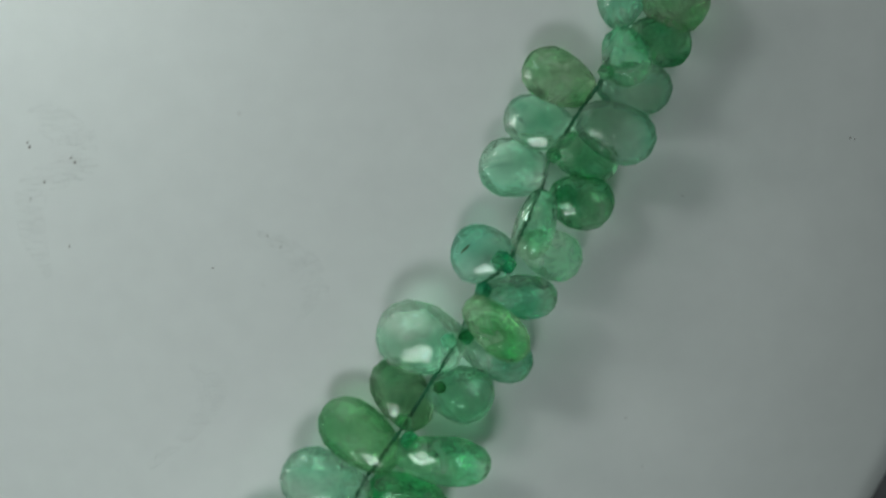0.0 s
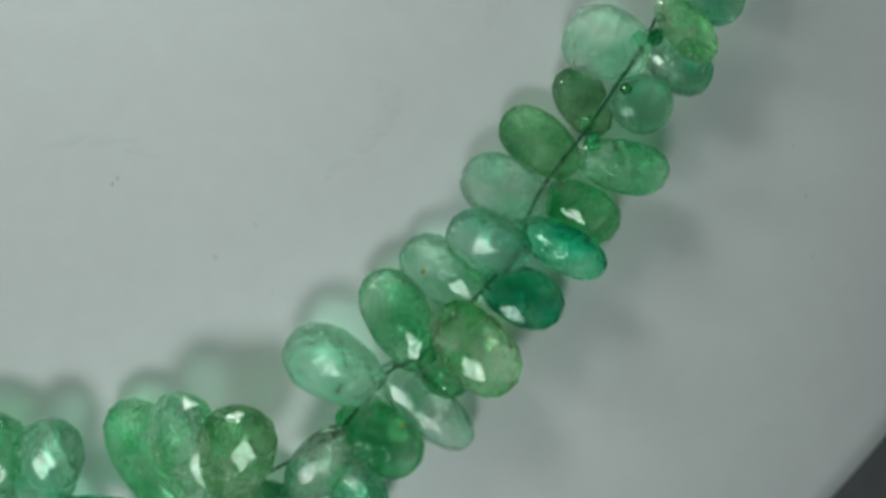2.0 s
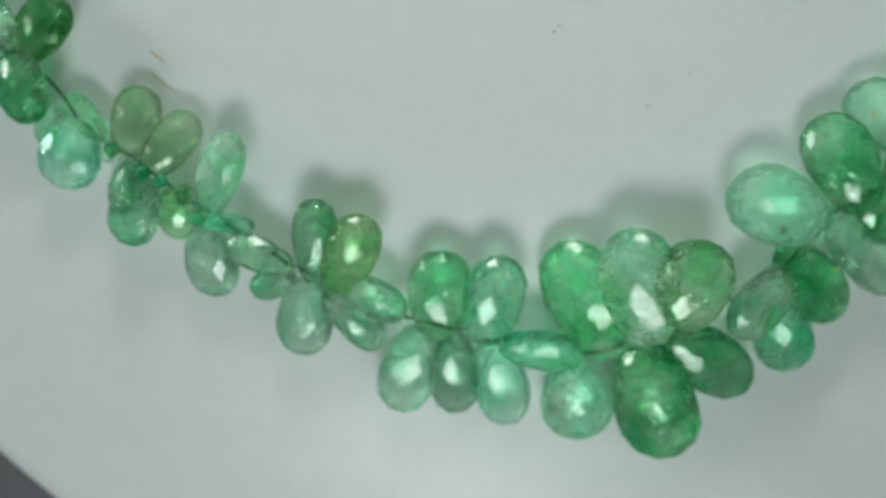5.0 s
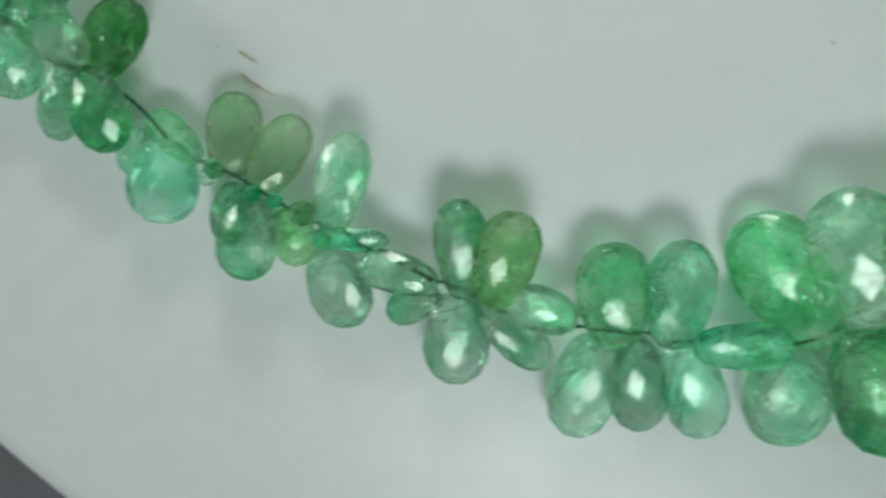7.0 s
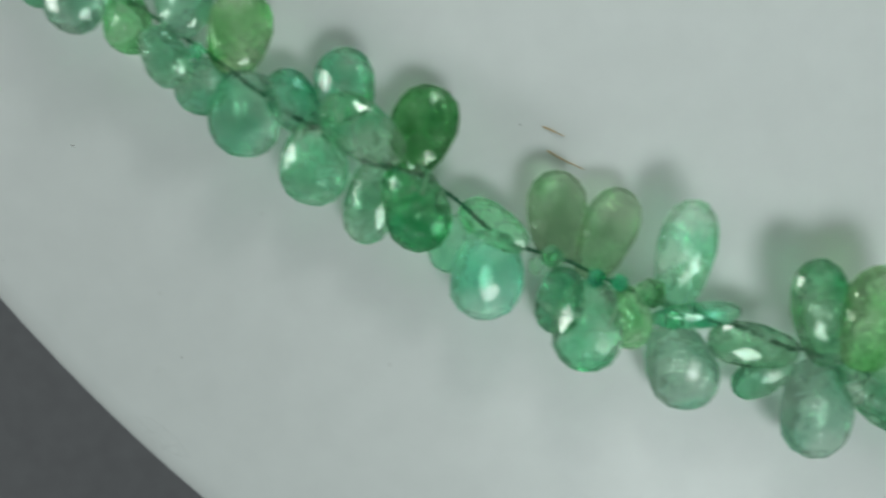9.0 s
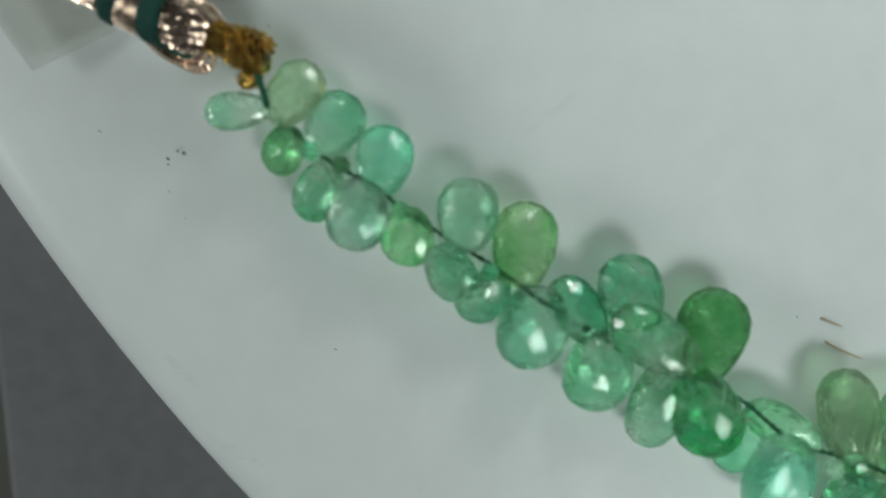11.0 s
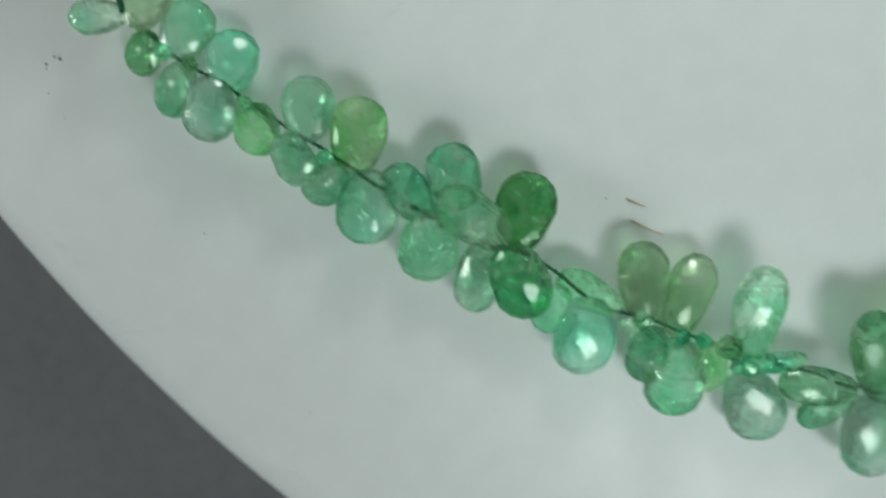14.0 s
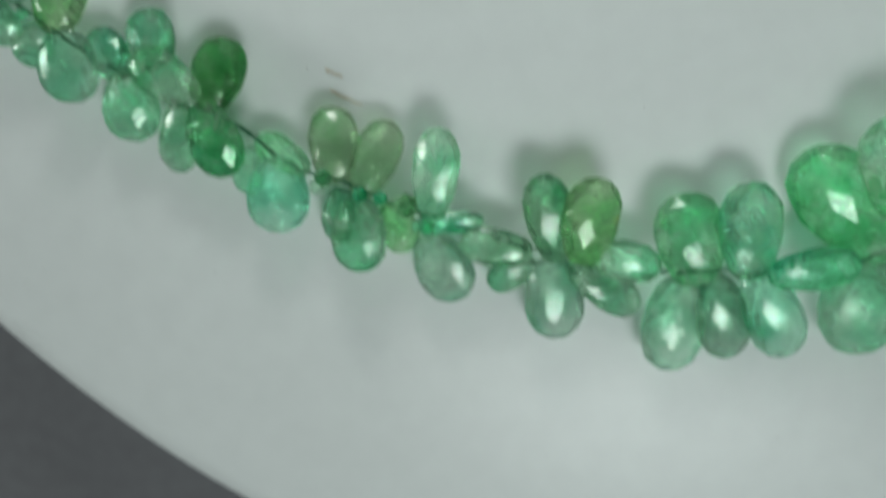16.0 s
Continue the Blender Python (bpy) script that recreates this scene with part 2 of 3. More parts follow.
# ---- setting ----
bm = box(bmesh.new(), -0.45, -0.30, -0.070, 0.35, 0.36, -0.045)
bmesh.ops.bevel(bm, geom=bm.edges[:], offset=0.003, segments=3, affect="EDGES", profile=0.5)
tagged(part("table_top", bm, BROWN), "dull brownish grey table top under the grey base", "table", kind="structure")
bm = box(bmesh.new(), -0.1535, -0.20, -0.045, 0.11, 0.30, -0.014)
for v in bm.verts:
    if v.co.x < 0:
        v.co.x += 0.20 * v.co.y
bmesh.ops.bevel(bm, geom=bm.edges[:], offset=0.001, segments=2, affect="EDGES", profile=0.5)
tagged(part("grey_base", bm, GREYBASE), "dark grey painted base under the white tray", "base", kind="structure")

# the oval white tray
profile = [(60, 0), (40, 0)] + [(r, -0.0035 * (30 - r) ** 2) for r in (30, 26, 22, 18, 15, 12, 9, 7, 5.5)]
profile += [(5.5 - 5.5 * math.sin(a), -2.1 - 5.0 * (1 - math.cos(a))) for a in [radians(k) for k in range(15, 91, 8)]]
profile += [(0, -11), (1, -13), (3, -14)]
plate = part("display_tray", oval_dish(profile, 113.0, 168.9), WHITE, smooth=True)
plate.location = (-45.7 * MM, 67.8 * MM, 0)
tagged(plate, "large oval white display tray with rounded rim and faint scuffs", "tray")

# ---- the necklace ----
necklace = tagged(new("necklace"), "necklace of faceted green drop-shaped stones on dark thread", "necklace")


def pear(s):
    return s ** 0.31 * (1 - s ** 3.5) ** 0.5


STONES = []
PEAR_TOP = max(pear(k / 200) for k in range(201))


def briolette(tip, end, width, kind, flat=0.59):
    """A faceted drop from its drilled tip to its round end, in millimetres."""
    mat, words = kind
    a, b = Vector(tip), Vector(end)
    a = a + (a - b) * 0.04
    along = (b - a).normalized()
    length = (b - a).length
    side = Vector((0, 0, 1)).cross(along).normalized()
    up = along.cross(side)
    roll = random.uniform(-0.35, 0.35)
    side, up = side * math.cos(roll) + up * math.sin(roll), up * math.cos(roll) - side * math.sin(roll)
    n, m, thick = random.choice((10, 11, 12)), 9, width * flat * random.uniform(0.92, 1.1)
    # rows of three-cornered facets, each row turned half a facet against the next
    bm = bmesh.new()
    rings = []
    spin = random.uniform(0, 6.28)
    for i in range(1, m):
        s = 0.5 - 0.5 * math.cos(math.pi * i / m)
        rad = 0.51 * pear(s) / PEAR_TOP
        row = []
        for k in range(n):
            f = spin + 2 * math.pi * (k + 0.5 * (i % 2) + random.uniform(-0.07, 0.07)) / n
            g = rad * random.uniform(0.985, 1.015)
            row.append(bm.verts.new(((s - 0.5 + random.uniform(-0.006, 0.006)) * length * MM, g * math.cos(f) * width * MM, g * math.sin(f) * thick * MM)))
        rings.append(row)
    first, last = bm.verts.new((-0.5 * length * MM, 0, 0)), bm.verts.new((0.5 * length * MM, 0, 0))
    for k in range(n):
        j = (k + 1) % n
        bm.faces.new((first, rings[0][j], rings[0][k]))
        bm.faces.new((last, rings[-1][k], rings[-1][j]))
    for i, (p, q) in enumerate(zip(rings, rings[1:]), 1):
        for k in range(n):
            j = (k + 1) % n
            if i % 2:
                bm.faces.new((p[k], q[k], q[j]))
                bm.faces.new((p[k], q[j], p[j]))
            else:
                bm.faces.new((p[k], q[k], p[j]))
                bm.faces.new((p[j], q[k], q[j]))
    bmesh.ops.recalc_face_normals(bm, faces=bm.faces[:])
    ob = part("gemstone", bm, mat, necklace, words + " faceted drop stone", True)
    ob.data.set_sharp_from_angle(angle=radians(9))
    place = Matrix((along, side, up)).transposed().to_4x4()
    place.translation = (a + b) * 0.5 * MM
    ob.matrix_world = place
    STONES.append(ob)
    return ob


briolette((17.7, 13.3, 3.2), (14.7, 12.0, 2.1), 4.2, TEAL)
briolette((18.1, 14.0, 3.2), (23.6, 12.0, 2.3), 5.4, LIME)
briolette((15.5, 10.2, 4.6), (17.4, 5.9, 4.3), 3.9, MINT)
briolette((17.2, 10.1, 3.2), (22.4, 9.1, 2.1), 4.2, DARK)
briolette((13.8, 5.2, 3.2), (8.5, 8.3, 2.1), 4.6, LIME)
briolette((12.4, 1.9, 3.2), (6.8, 4.2, 2.1), 4.7, CLEAR)
briolette((10.1, -1.3, 3.2), (4.6, -0.1, 2.1), 5.1, CLEAR)
briolette((14.7, 6.3, 3.2), (20.8, 5.3, 2.1), 4.5, GREY)
briolette((12.9, 3.5, 4.4), (18.9, 0.7, 4.0), 4.8, CLEAR)
briolette((11.0, 1.1, 3.2), (16.3, -0.9, 2.1), 4.1, GREEN)
briolette((10.6, -3.0, 3.2), (16.0, -4.4, 2.1), 4.8, DARK)
briolette((9.9, -2.7, 4.4), (8.3, -8.4, 4.2), 3.5, MINT)
briolette((8.4, -7.0, 3.2), (13.3, -9.3, 2.1), 4.3, MILKY)
briolette((7.4, -8.6, 3.2), (2.1, -7.6, 2.1), 5.2, CLEARTEAL)
briolette((5.0, -11.2, 4.2), (11.1, -11.9, 3.6), 4.1, TEAL)
briolette((3.5, -11.8, 4.9), (8.3, -16.5, 4.8), 3.9, LIME)
briolette((2.9, -14.6, 3.2), (8.9, -18.7, 2.1), 4.6, TEAL)
briolette((2.9, -16.2, 3.6), (-4.4, -14.2, 2.6), 6.5, PALE)
briolette((-0.6, -23.0, 3.0), (-4.1, -17.4, 2.1), 4.8, OLIVE)
briolette((0.2, -19.3, 3.2), (5.6, -21.4, 2.1), 5.3, GREY)
briolette((-3.0, -26.3, 3.2), (-9.3, -21.5, 2.1), 5.3, OLIVE)
briolette((-5.5, -29.9, 3.8), (-12.9, -26.5, 2.9), 5.9, PALE)
briolette((-2.6, -25.1, 4.2), (5.4, -26.8, 3.6), 5.0, GREEN)
briolette((-5.2, -28.3, 3.0), (1.3, -32.0, 2.1), 5.3, DARK)
briolette((-7.7, -31.3, 4.3), (0.1, -35.4, 3.8), 4.5, DEEP)
briolette((-7.1, -34.1, 4.9), (-14.3, -31.7, 4.6), 5.8, CLEARTEAL)
briolette((-10.9, -38.2, 3.6), (-18.2, -33.5, 2.5), 5.9, CLEAR)
briolette((-16.1, -44.4, 3.8), (-20.8, -35.8, 2.9), 6.2, GREEN)
briolette((-20.1, -46.9, 4.2), (-28.6, -42.2, 3.8), 7.4, CLEAR)
briolette((-10.6, -36.5, 3.0), (-3.3, -39.6, 2.2), 5.6, DEEP)
briolette((-14.4, -39.0, 5.0), (-8.1, -46.2, 4.9), 6.5, LIME)
briolette((-15.6, -42.6, 3.0), (-12.5, -47.6, 2.1), 4.9, DARK)
briolette((-19.7, -44.9, 3.6), (-11.5, -52.4, 2.4), 4.9, PALE)
briolette((-23.2, -48.5, 3.4), (-16.6, -55.0, 2.3), 6.1, DARK)
briolette((-23.3, -50.4, 5.0), (-27.5, -57.0, 4.7), 5.3, MINT)
briolette((-23.5, -53.6, 3.2), (-20.8, -60.7, 2.1), 5.7, TEAL)
briolette((-33.2, -57.0, 3.5), (-24.9, -62.6, 2.4), 6.2, GREEN)
briolette((-33.3, -55.7, 6.9), (-31.5, -47.5, 7.1), 7.1, LIME)
briolette((-35.8, -57.6, 5.6), (-38.2, -46.7, 5.8), 7.5, MILKY)
briolette((-38.6, -59.5, 3.2), (-44.3, -48.6, 2.8), 7.7, GREEN)
briolette((-36.1, -58.5, 4.3), (-32.6, -69.5, 3.7), 8.1, DARK)
briolette((-42.0, -59.9, 3.6), (-41.4, -68.4, 2.6), 7.3, PALE)
briolette((-49.5, -58.5, 5.0), (-41.6, -59.3, 4.9), 4.2, DEEP)
briolette((-50.5, -58.5, 3.6), (-48.1, -67.3, 2.4), 5.5, CLEARTEAL)
briolette((-54.3, -58.0, 3.4), (-53.5, -66.4, 2.1), 5.3, GREY)
briolette((-57.2, -57.6, 3.6), (-59.6, -66.4, 2.4), 5.8, PALE)
briolette((-51.1, -58.5, 4.4), (-49.7, -49.9, 4.4), 6.2, TEAL)
briolette((-55.6, -58.2, 3.8), (-55.5, -49.7, 3.8), 6.4, GREEN)
briolette((-65.6, -53.8, 4.6), (-62.7, -46.5, 5.2), 5.4, OLIVECLEAR)
briolette((-67.5, -53.2, 3.8), (-67.6, -45.1, 4.7), 4.5, GREEN)
briolette((-64.6, -53.2, 4.4), (-58.7, -56.1, 4.2), 3.9, MINT)
briolette((-66.5, -54.0, 3.6), (-61.1, -60.0, 2.3), 3.9, MILKY)
briolette((-68.3, -53.1, 3.6), (-69.0, -60.9, 2.7), 5.6, CLEAR)
briolette((-69.8, -52.9, 3.0), (-74.3, -54.8, 2.0), 3.2, MINT)
briolette((-69.9, -51.9, 4.3), (-76.1, -49.6, 4.0), 3.5, GREEN)
briolette((-78.7, -48.5, 3.3), (-77.4, -55.4, 2.2), 5.4, PALE)
briolette((-79.7, -47.3, 4.3), (-73.3, -48.1, 4.2), 2.2, TEAL)
briolette((-78.0, -46.9, 3.8), (-75.3, -39.1, 4.8), 4.3, MILKY)
briolette((-81.6, -44.9, 3.4), (-80.9, -49.8, 2.2), 3.7, LIME)
briolette((-83.8, -43.7, 4.6), (-85.6, -50.3, 4.3), 5.2, MINT)
briolette((-85.3, -42.6, 3.4), (-87.1, -47.5, 2.2), 3.8, TEAL)
briolette((-83.9, -43.4, 3.4), (-79.6, -37.6, 2.2), 4.4, CLEARLIME)
briolette((-85.7, -41.8, 3.4), (-84.6, -35.1, 2.2), 4.7, CLEARLIME)
briolette((-90.2, -38.7, 3.9), (-92.3, -45.2, 3.0), 5.7, CLEARTEAL)
briolette((-92.1, -37.3, 3.0), (-94.8, -40.9, 2.0), 3.4, GREY)
briolette((-88.0, -40.2, 3.4), (-92.2, -36.3, 2.2), 3.3, GREEN)
briolette((-95.8, -32.5, 4.0), (-95.2, -39.2, 3.3), 5.2, DARK)
briolette((-97.3, -31.7, 3.4), (-100.3, -37.7, 2.2), 4.1, MILKY)
briolette((-101.3, -28.3, 3.4), (-103.5, -34.0, 2.3), 5.2, MILKY)
briolette((-95.5, -32.9, 3.5), (-92.1, -27.2, 2.4), 5.2, EMERALD)
briolette((-95.9, -32.0, 4.4), (-100.5, -26.7, 4.0), 4.3, MINT)
briolette((-98.7, -28.5, 3.5), (-98.9, -23.0, 2.4), 4.7, TEAL)
briolette((-101.9, -28.5, 3.6), (-104.0, -23.7, 2.4), 3.8, TEAL)
briolette((-105.3, -23.7, 4.3), (-107.5, -29.5, 3.6), 5.3, GREY)
briolette((-107.7, -22.4, 3.4), (-111.1, -25.1, 2.2), 3.7, TEAL)
briolette((-111.8, -19.2, 4.3), (-110.6, -23.5, 3.7), 3.8, MILKY)
briolette((-113.1, -16.1, 3.5), (-114.4, -20.2, 2.4), 4.2, LIME)
briolette((-106.7, -23.3, 3.8), (-104.5, -17.6, 2.9), 4.8, OLIVECLEAR)
briolette((-109.7, -20.0, 3.8), (-108.5, -14.9, 2.9), 4.7, CLEAR)
briolette((-114.9, -14.5, 3.5), (-113.2, -9.9, 2.4), 4.3, CLEARTEAL)
briolette((-118.5, -10.9, 3.5), (-115.3, -7.1, 2.4), 4.2, GREY)
briolette((-120.8, -7.9, 4.2), (-117.1, -4.6, 3.6), 3.9, CLEARLIME)
briolette((-121.0, -7.0, 4.5), (-125.4, -6.2, 4.3), 2.8, MILKY)
briolette((-119.8, -8.6, 3.2), (-122.3, -11.3, 2.1), 3.3, OLIVE)
briolette((-117.6, -11.8, 3.4), (-121.0, -15.0, 2.3), 3.8, MINT)
briolette((-115.7, -13.4, 4.2), (-117.9, -18.1, 3.6), 4.5, PALE)

def inclusion(number, at, size, mat, stretch=1.0, turn=0.0):
    """A flake of foreign matter inside one of the stones."""
    bm = bmesh.new()
    bmesh.ops.create_icosphere(bm, subdivisions=1, radius=size * 0.5 * MM)
    for v in bm.verts:
        v.co.x *= stretch * random.uniform(0.8, 1.2)
        v.co.z *= 0.4
    stone = STONES[number]
    ob = part("inclusion", bm, mat, stone, "small brownish flake inside the stone")
    ob.matrix_parent_inverse = stone.matrix_world.inverted()
    ob.matrix_basis = Matrix.Translation(Vector(at) * MM) @ Euler((0, 0, turn)).to_matrix().to_4x4()


inclusion(13, (3.3, -7.5, 3.4), 0.22, FLAKE, 5.5, 0.75)
inclusion(28, (-23.6, -46.4, 4.0), 0.5, FLAKE, 1.3, 0.3)
inclusion(26, (-16.2, -35.7, 3.6), 0.55, STAIN, 1.2, 0.9)
inclusion(48, (-62.0, -50.7, 4.2), 0.45, STAIN, 2.2, 1.7)
inclusion(48, (-62.3, -51.1, 4.0), 0.3, FLAKE, 1.6, 0.6)
inclusion(46, (-51.3, -51.8, 4.8), 0.2, FLAKE, 1.2, 0.0)
inclusion(33, (-18.0, -50.2, 3.6), 0.3, STAIN, 2.0, 0.5)


def bead(x, y, z, width, kind):
    """A small faceted spacer bead on the thread."""
    bm = bmesh.new()
    bmesh.ops.create_icosphere(bm, subdivisions=1, radius=width * 0.5 * MM)
    for v in bm.verts:
        v.co.z *= 0.7
    ob = part("spacer_bead", bm, kind[0], necklace, "tiny faceted " + kind[1] + " bead")
    ob.location = (x * MM, y * MM, z * MM)
    ob.rotation_euler = (random.uniform(-0.6, 0.6), random.uniform(-0.6, 0.6), random.uniform(0, 3))


bead(*(1.8, -15.0, 5.0), 1.5, DEEP)
bead(*(14.7, 6.9, 5.0), 1.5, DARK)
bead(*(10.5, 0.3, 5.0), 1.5, DARK)
bead(*(6.8, -8.7, 4.6), 1.7, DEEP)
bead(*(-113.6, -16.0, 5.0), 1.6, GREEN)
bead(*(-86.4, -41.1, 5.4), 1.9, DARK)
bead(*(-83.5, -43.3, 5.4), 1.6, DEEP)
bead(*(-116.8, -12.0, 5.2), 1.5, OLIVE)
bead(*(-108.5, -21.6, 5.2), 1.5, DEEP)
bead(*(-118.6, -10.6, 5.2), 1.6, TEAL)
bead(*(-79.8, -45.2, 5.2), 2.6, OLIVE)
bead(*(-81.9, -44.0, 5.2), 1.5, DEEP)
bead(*(-87.4, -41.8, 4.0), 1.7, PALE)
bead(*(-78.5, -47.5, 5.2), 1.8, CLEAR)
bead(*(3.3, -14.8, 4.4), 1.6, DARK)
bead(*(4.8, -10.8, 4.4), 1.7, DEEP)
bead(*(6.3, -8.4, 4.4), 2.0, DEEP)
bead(*(-2.1, -22.2, 4.4), 1.7, DARK)
bead(*(-1.6, -23.9, 4.4), 2.0, TEAL)
bead(*(-4.2, -27.8, 4.4), 1.4, CLEAR)
bead(*(1.0, -19.2, 4.4), 1.3, OLIVE)

# the thread, two strands twisted round each other
THREAD = []
THREAD += [(15.7, 9.9), (14.8, 6.8), (12.7, 3.6), (10.4, -0.2), (9.5, -3.0), (7.0, -8.4), (4.6, -10.8), (2.9, -14.6), (0.2, -19.0)]
THREAD += [(-2.5, -23.3), (-4.3, -25.8), (-6.7, -29.6), (-7.7, -33.3), (-11.6, -38.1), (-16.0, -42.9), (-20.3, -46.1), (-23.7, -50.6), (-30.9, -55.5)]
THREAD += [(-33.5, -56.1), (-40.5, -59.2), (-42.9, -58.5), (-49.6, -58.0), (-52.7, -57.6), (-56.4, -56.7), (-63.0, -55.8), (-66.1, -53.7), (-68.7, -51.9)]
THREAD += [(-70.5, -51.4), (-77.8, -46.7), (-79.6, -46.1), (-83.2, -43.3), (-85.7, -41.5), (-89.4, -39.5), (-93.0, -35.1), (-96.8, -32.1), (-99.8, -30.6)]
THREAD += [(-102.2, -28.0), (-105.4, -24.9), (-107.1, -22.6), (-110.4, -19.3), (-113.5, -16.2), (-115.1, -13.9), (-117.4, -11.9), (-120.0, -8.6), (-120.9, -6.7)]
rough = smooth_line([(x, y, 3.5 + 0.5 * math.sin(1.7 * i)) for i, (x, y) in enumerate(THREAD)], 12)
core = [rough[0]]
for p in rough[1:]:
    gap = (p - core[-1]).length
    count = int(gap / 0.16)
    base = core[-1]
    core += [base.lerp(p, (k + 1) * 0.16 / gap) for k in range(count)]
for phase in (0.0, math.pi):
    strand = []
    for i, p in enumerate(core):
        d = (core[min(i + 1, len(core) - 1)] - core[max(i - 1, 0)]).normalized()
        s = d.cross(Vector((0, 0, 1))).normalized()
        a = phase + i * 0.75
        strand.append(p + 0.10 * (s * math.cos(a) + Vector((0, 0, 1)) * math.sin(a)))
    part("thread", tube(bmesh.new(), strand, 0.09, 6), THREAD_MAT, necklace, "dark green twisted silk thread", True)


# ---- the gold cord at the necklace's end ----
AXIS = [(-120.0, -3.6, 4.6), (-122.6, -1.9, 4.6), (-124.5, -0.3, 4.4), (-126.8, 1.1, 4.2), (-128.4, 2.3, 4.0), (-129.7, 3.4, 4.0), (-132.6, 5.5, 3.6), (-135.6, 7.9, 3.2), (-139.1, 10.7, 2.6)]
cord_line = smooth_line(AXIS, 10)


def around(line, w, angle, radius):
    """The point at the way w (0 to 1) along a line, that far off it, at that angle round it."""
    i = min(int(w * (len(line) - 1)), len(line) - 2)
    p = line[i].lerp(line[i + 1], w * (len(line) - 1) - i)
    d = (line[i + 1] - line[i]).normalized()
    side = d.cross(Vector((0, 0, 1))).normalized()
    return p + radius * (side * math.cos(angle) + side.cross(d) * math.sin(angle))


def bundle(name, w0, w1, radius, count, mat, label, thick=0.135, turns=0.12, knob=0.12):
    """Many fine wires laid side by side about the cord's line."""
    bm = bmesh.new()
    inner = [around(cord_line, w0 + (w1 - w0) * j / 32, 0, 0) for j in range(33)]
    # added dark tube, so that the gaps between strands look shaded
    part("core", tube(bmesh.new(), inner, lambda u: max(radius(u) - 0.06, 0.1), 14), GAP_SHADE, necklace, "dark tube under the strands, standing in for shade in their gaps", True)
    for k in range(count):
        a0 = 2 * math.pi * k / count + random.uniform(-0.04, 0.04)
        wobble, ph, lift = random.uniform(0.03, 0.13), random.uniform(0, 6), random.uniform(-0.07, 0.10)
        pts = []
        for j in range(33):
            u = j / 32
            pts.append(around(cord_line, w0 + (w1 - w0) * u, a0 + turns * u * 6.28 + wobble * math.sin(9 * u + ph), radius(u) + lift * math.sin(7 * u + 2 * ph) + random.uniform(-0.012, 0.012)))
        tube(bm, pts, lambda u: thick * (1 + knob * math.sin(u * 60 + ph)), 5)
    return tagged(part(name, bm, mat, necklace, label), kind="stuff")


def wrap(name, w0, w1, radius, rounds, mat, label, thick=0.3, knobby=0.0):
    """A cord wound tightly round the bundle."""
    pts = [around(cord_line, w0 + (w1 - w0) * j / (rounds * 22), j * 2 * math.pi / 22, radius) for j in range(rounds * 22 + 1)]
    return part(name, tube(bmesh.new(), pts, lambda u: thick * (1 + knobby * math.sin(u * rounds * 60)), 6), mat, necklace, label, True)


bundle("cord_head", 0.17, 0.36, lambda u: 0.75 + 1.15 * math.sin(math.pi * (0.08 + 0.80 * u)) ** 0.7, 26, PALEGOLD, "bulging head of pale gold metallic strands", 0.15)
bundle("cord_middle", 0.36, 0.62, lambda u: 1.55 + 0.25 * math.sin(math.pi * u), 28, PALEGOLD, "pale gold metallic strands between the green bindings", 0.14, 0.12)
bundle("cord_tail", 0.62, 1.0, lambda u: 1.45 - 0.35 * u, 26, PALEGOLD, "pale gold metallic strands running off the tray", 0.11, 0.1)
wrap("silver_winding", 0.40, 0.56, 1.80, 13, PALEGOLD, "pale gold thread wound between the bindings", 0.12)
wrap("binding", 0.335, 0.395, 1.85, 5, CORD_MAT, "dark green silk binding", 0.28)
wrap("binding", 0.545, 0.610, 1.80, 6, CORD_MAT, "dark green silk binding", 0.28)
bundle("gold_knot", 0.0, 0.12, lambda u: 0.35 + 0.85 * math.sin(math.pi * (0.12 + 0.76 * u)) ** 0.6, 10, GOLD, "knotted bright gold beaded wire", 0.32, 0.45, 0.35)
bundle("gold_neck", 0.10, 0.21, lambda u: 0.80 + 0.15 * math.sin(3 * u), 9, GOLD, "twisted neck of gold beaded wire", 0.27, 0.8, 0.3)
wrap("gold_binding", 0.075, 0.105, 1.12, 3, GOLD, "bright gold wire binding", 0.2, 0.1)
low = smooth_line([(-128.6, 0.4, 2.2), (-127.9, -0.9, 1.6), (-126.5, -2.1, 1.6), (-125.0, -2.6, 2.6), (-123.9, -2.0, 3.6)], 8)
bm = bmesh.new()
for k in range(9):
    off = Vector((random.uniform(-0.35, 0.35), 0.13 * (k - 4), random.uniform(-0.3, 0.4)))
    tube(bm, [p + off for p in low], lambda u: 0.17 * (1 + 0.2 * math.sin(u * 90)), 5)
tagged(part("cord_loop", bm, PALEGOLD, necklace, "loose loop of pale gold strands"), kind="stuff")
loop = smooth_line([(-127.5, 0.6, 4.6), (-126.9, -0.6, 3.6), (-125.9, -1.6, 3.4), (-125.2, -1.3, 4.0), (-125.7, -0.5, 4.6)], 8)
part("green_loop", tube(bmesh.new(), loop, 0.55, 8), CORD_MAT, necklace, "thick dark green silk loop", True)
stub = smooth_line([(-120.8, -4.3, 4.6), (-121.3, -4.9, 4.2), (-122.2, -4.9, 3.6), (-122.3, -4.5, 3.8), (-121.6, -4.4, 4.6)], 6)
part("gold_stub", tube(bmesh.new(), stub, lambda u: 0.42 * (1 + 0.15 * math.sin(u * 60)), 7), GOLD, necklace, "small twisted gold wire end", True)
start = smooth_line([(-121.1, -4.0, 4.6), (-120.9, -5.5, 4.8), (-120.8, -6.7, 5.0), (-120.9, -6.7, 5.0)], 6)
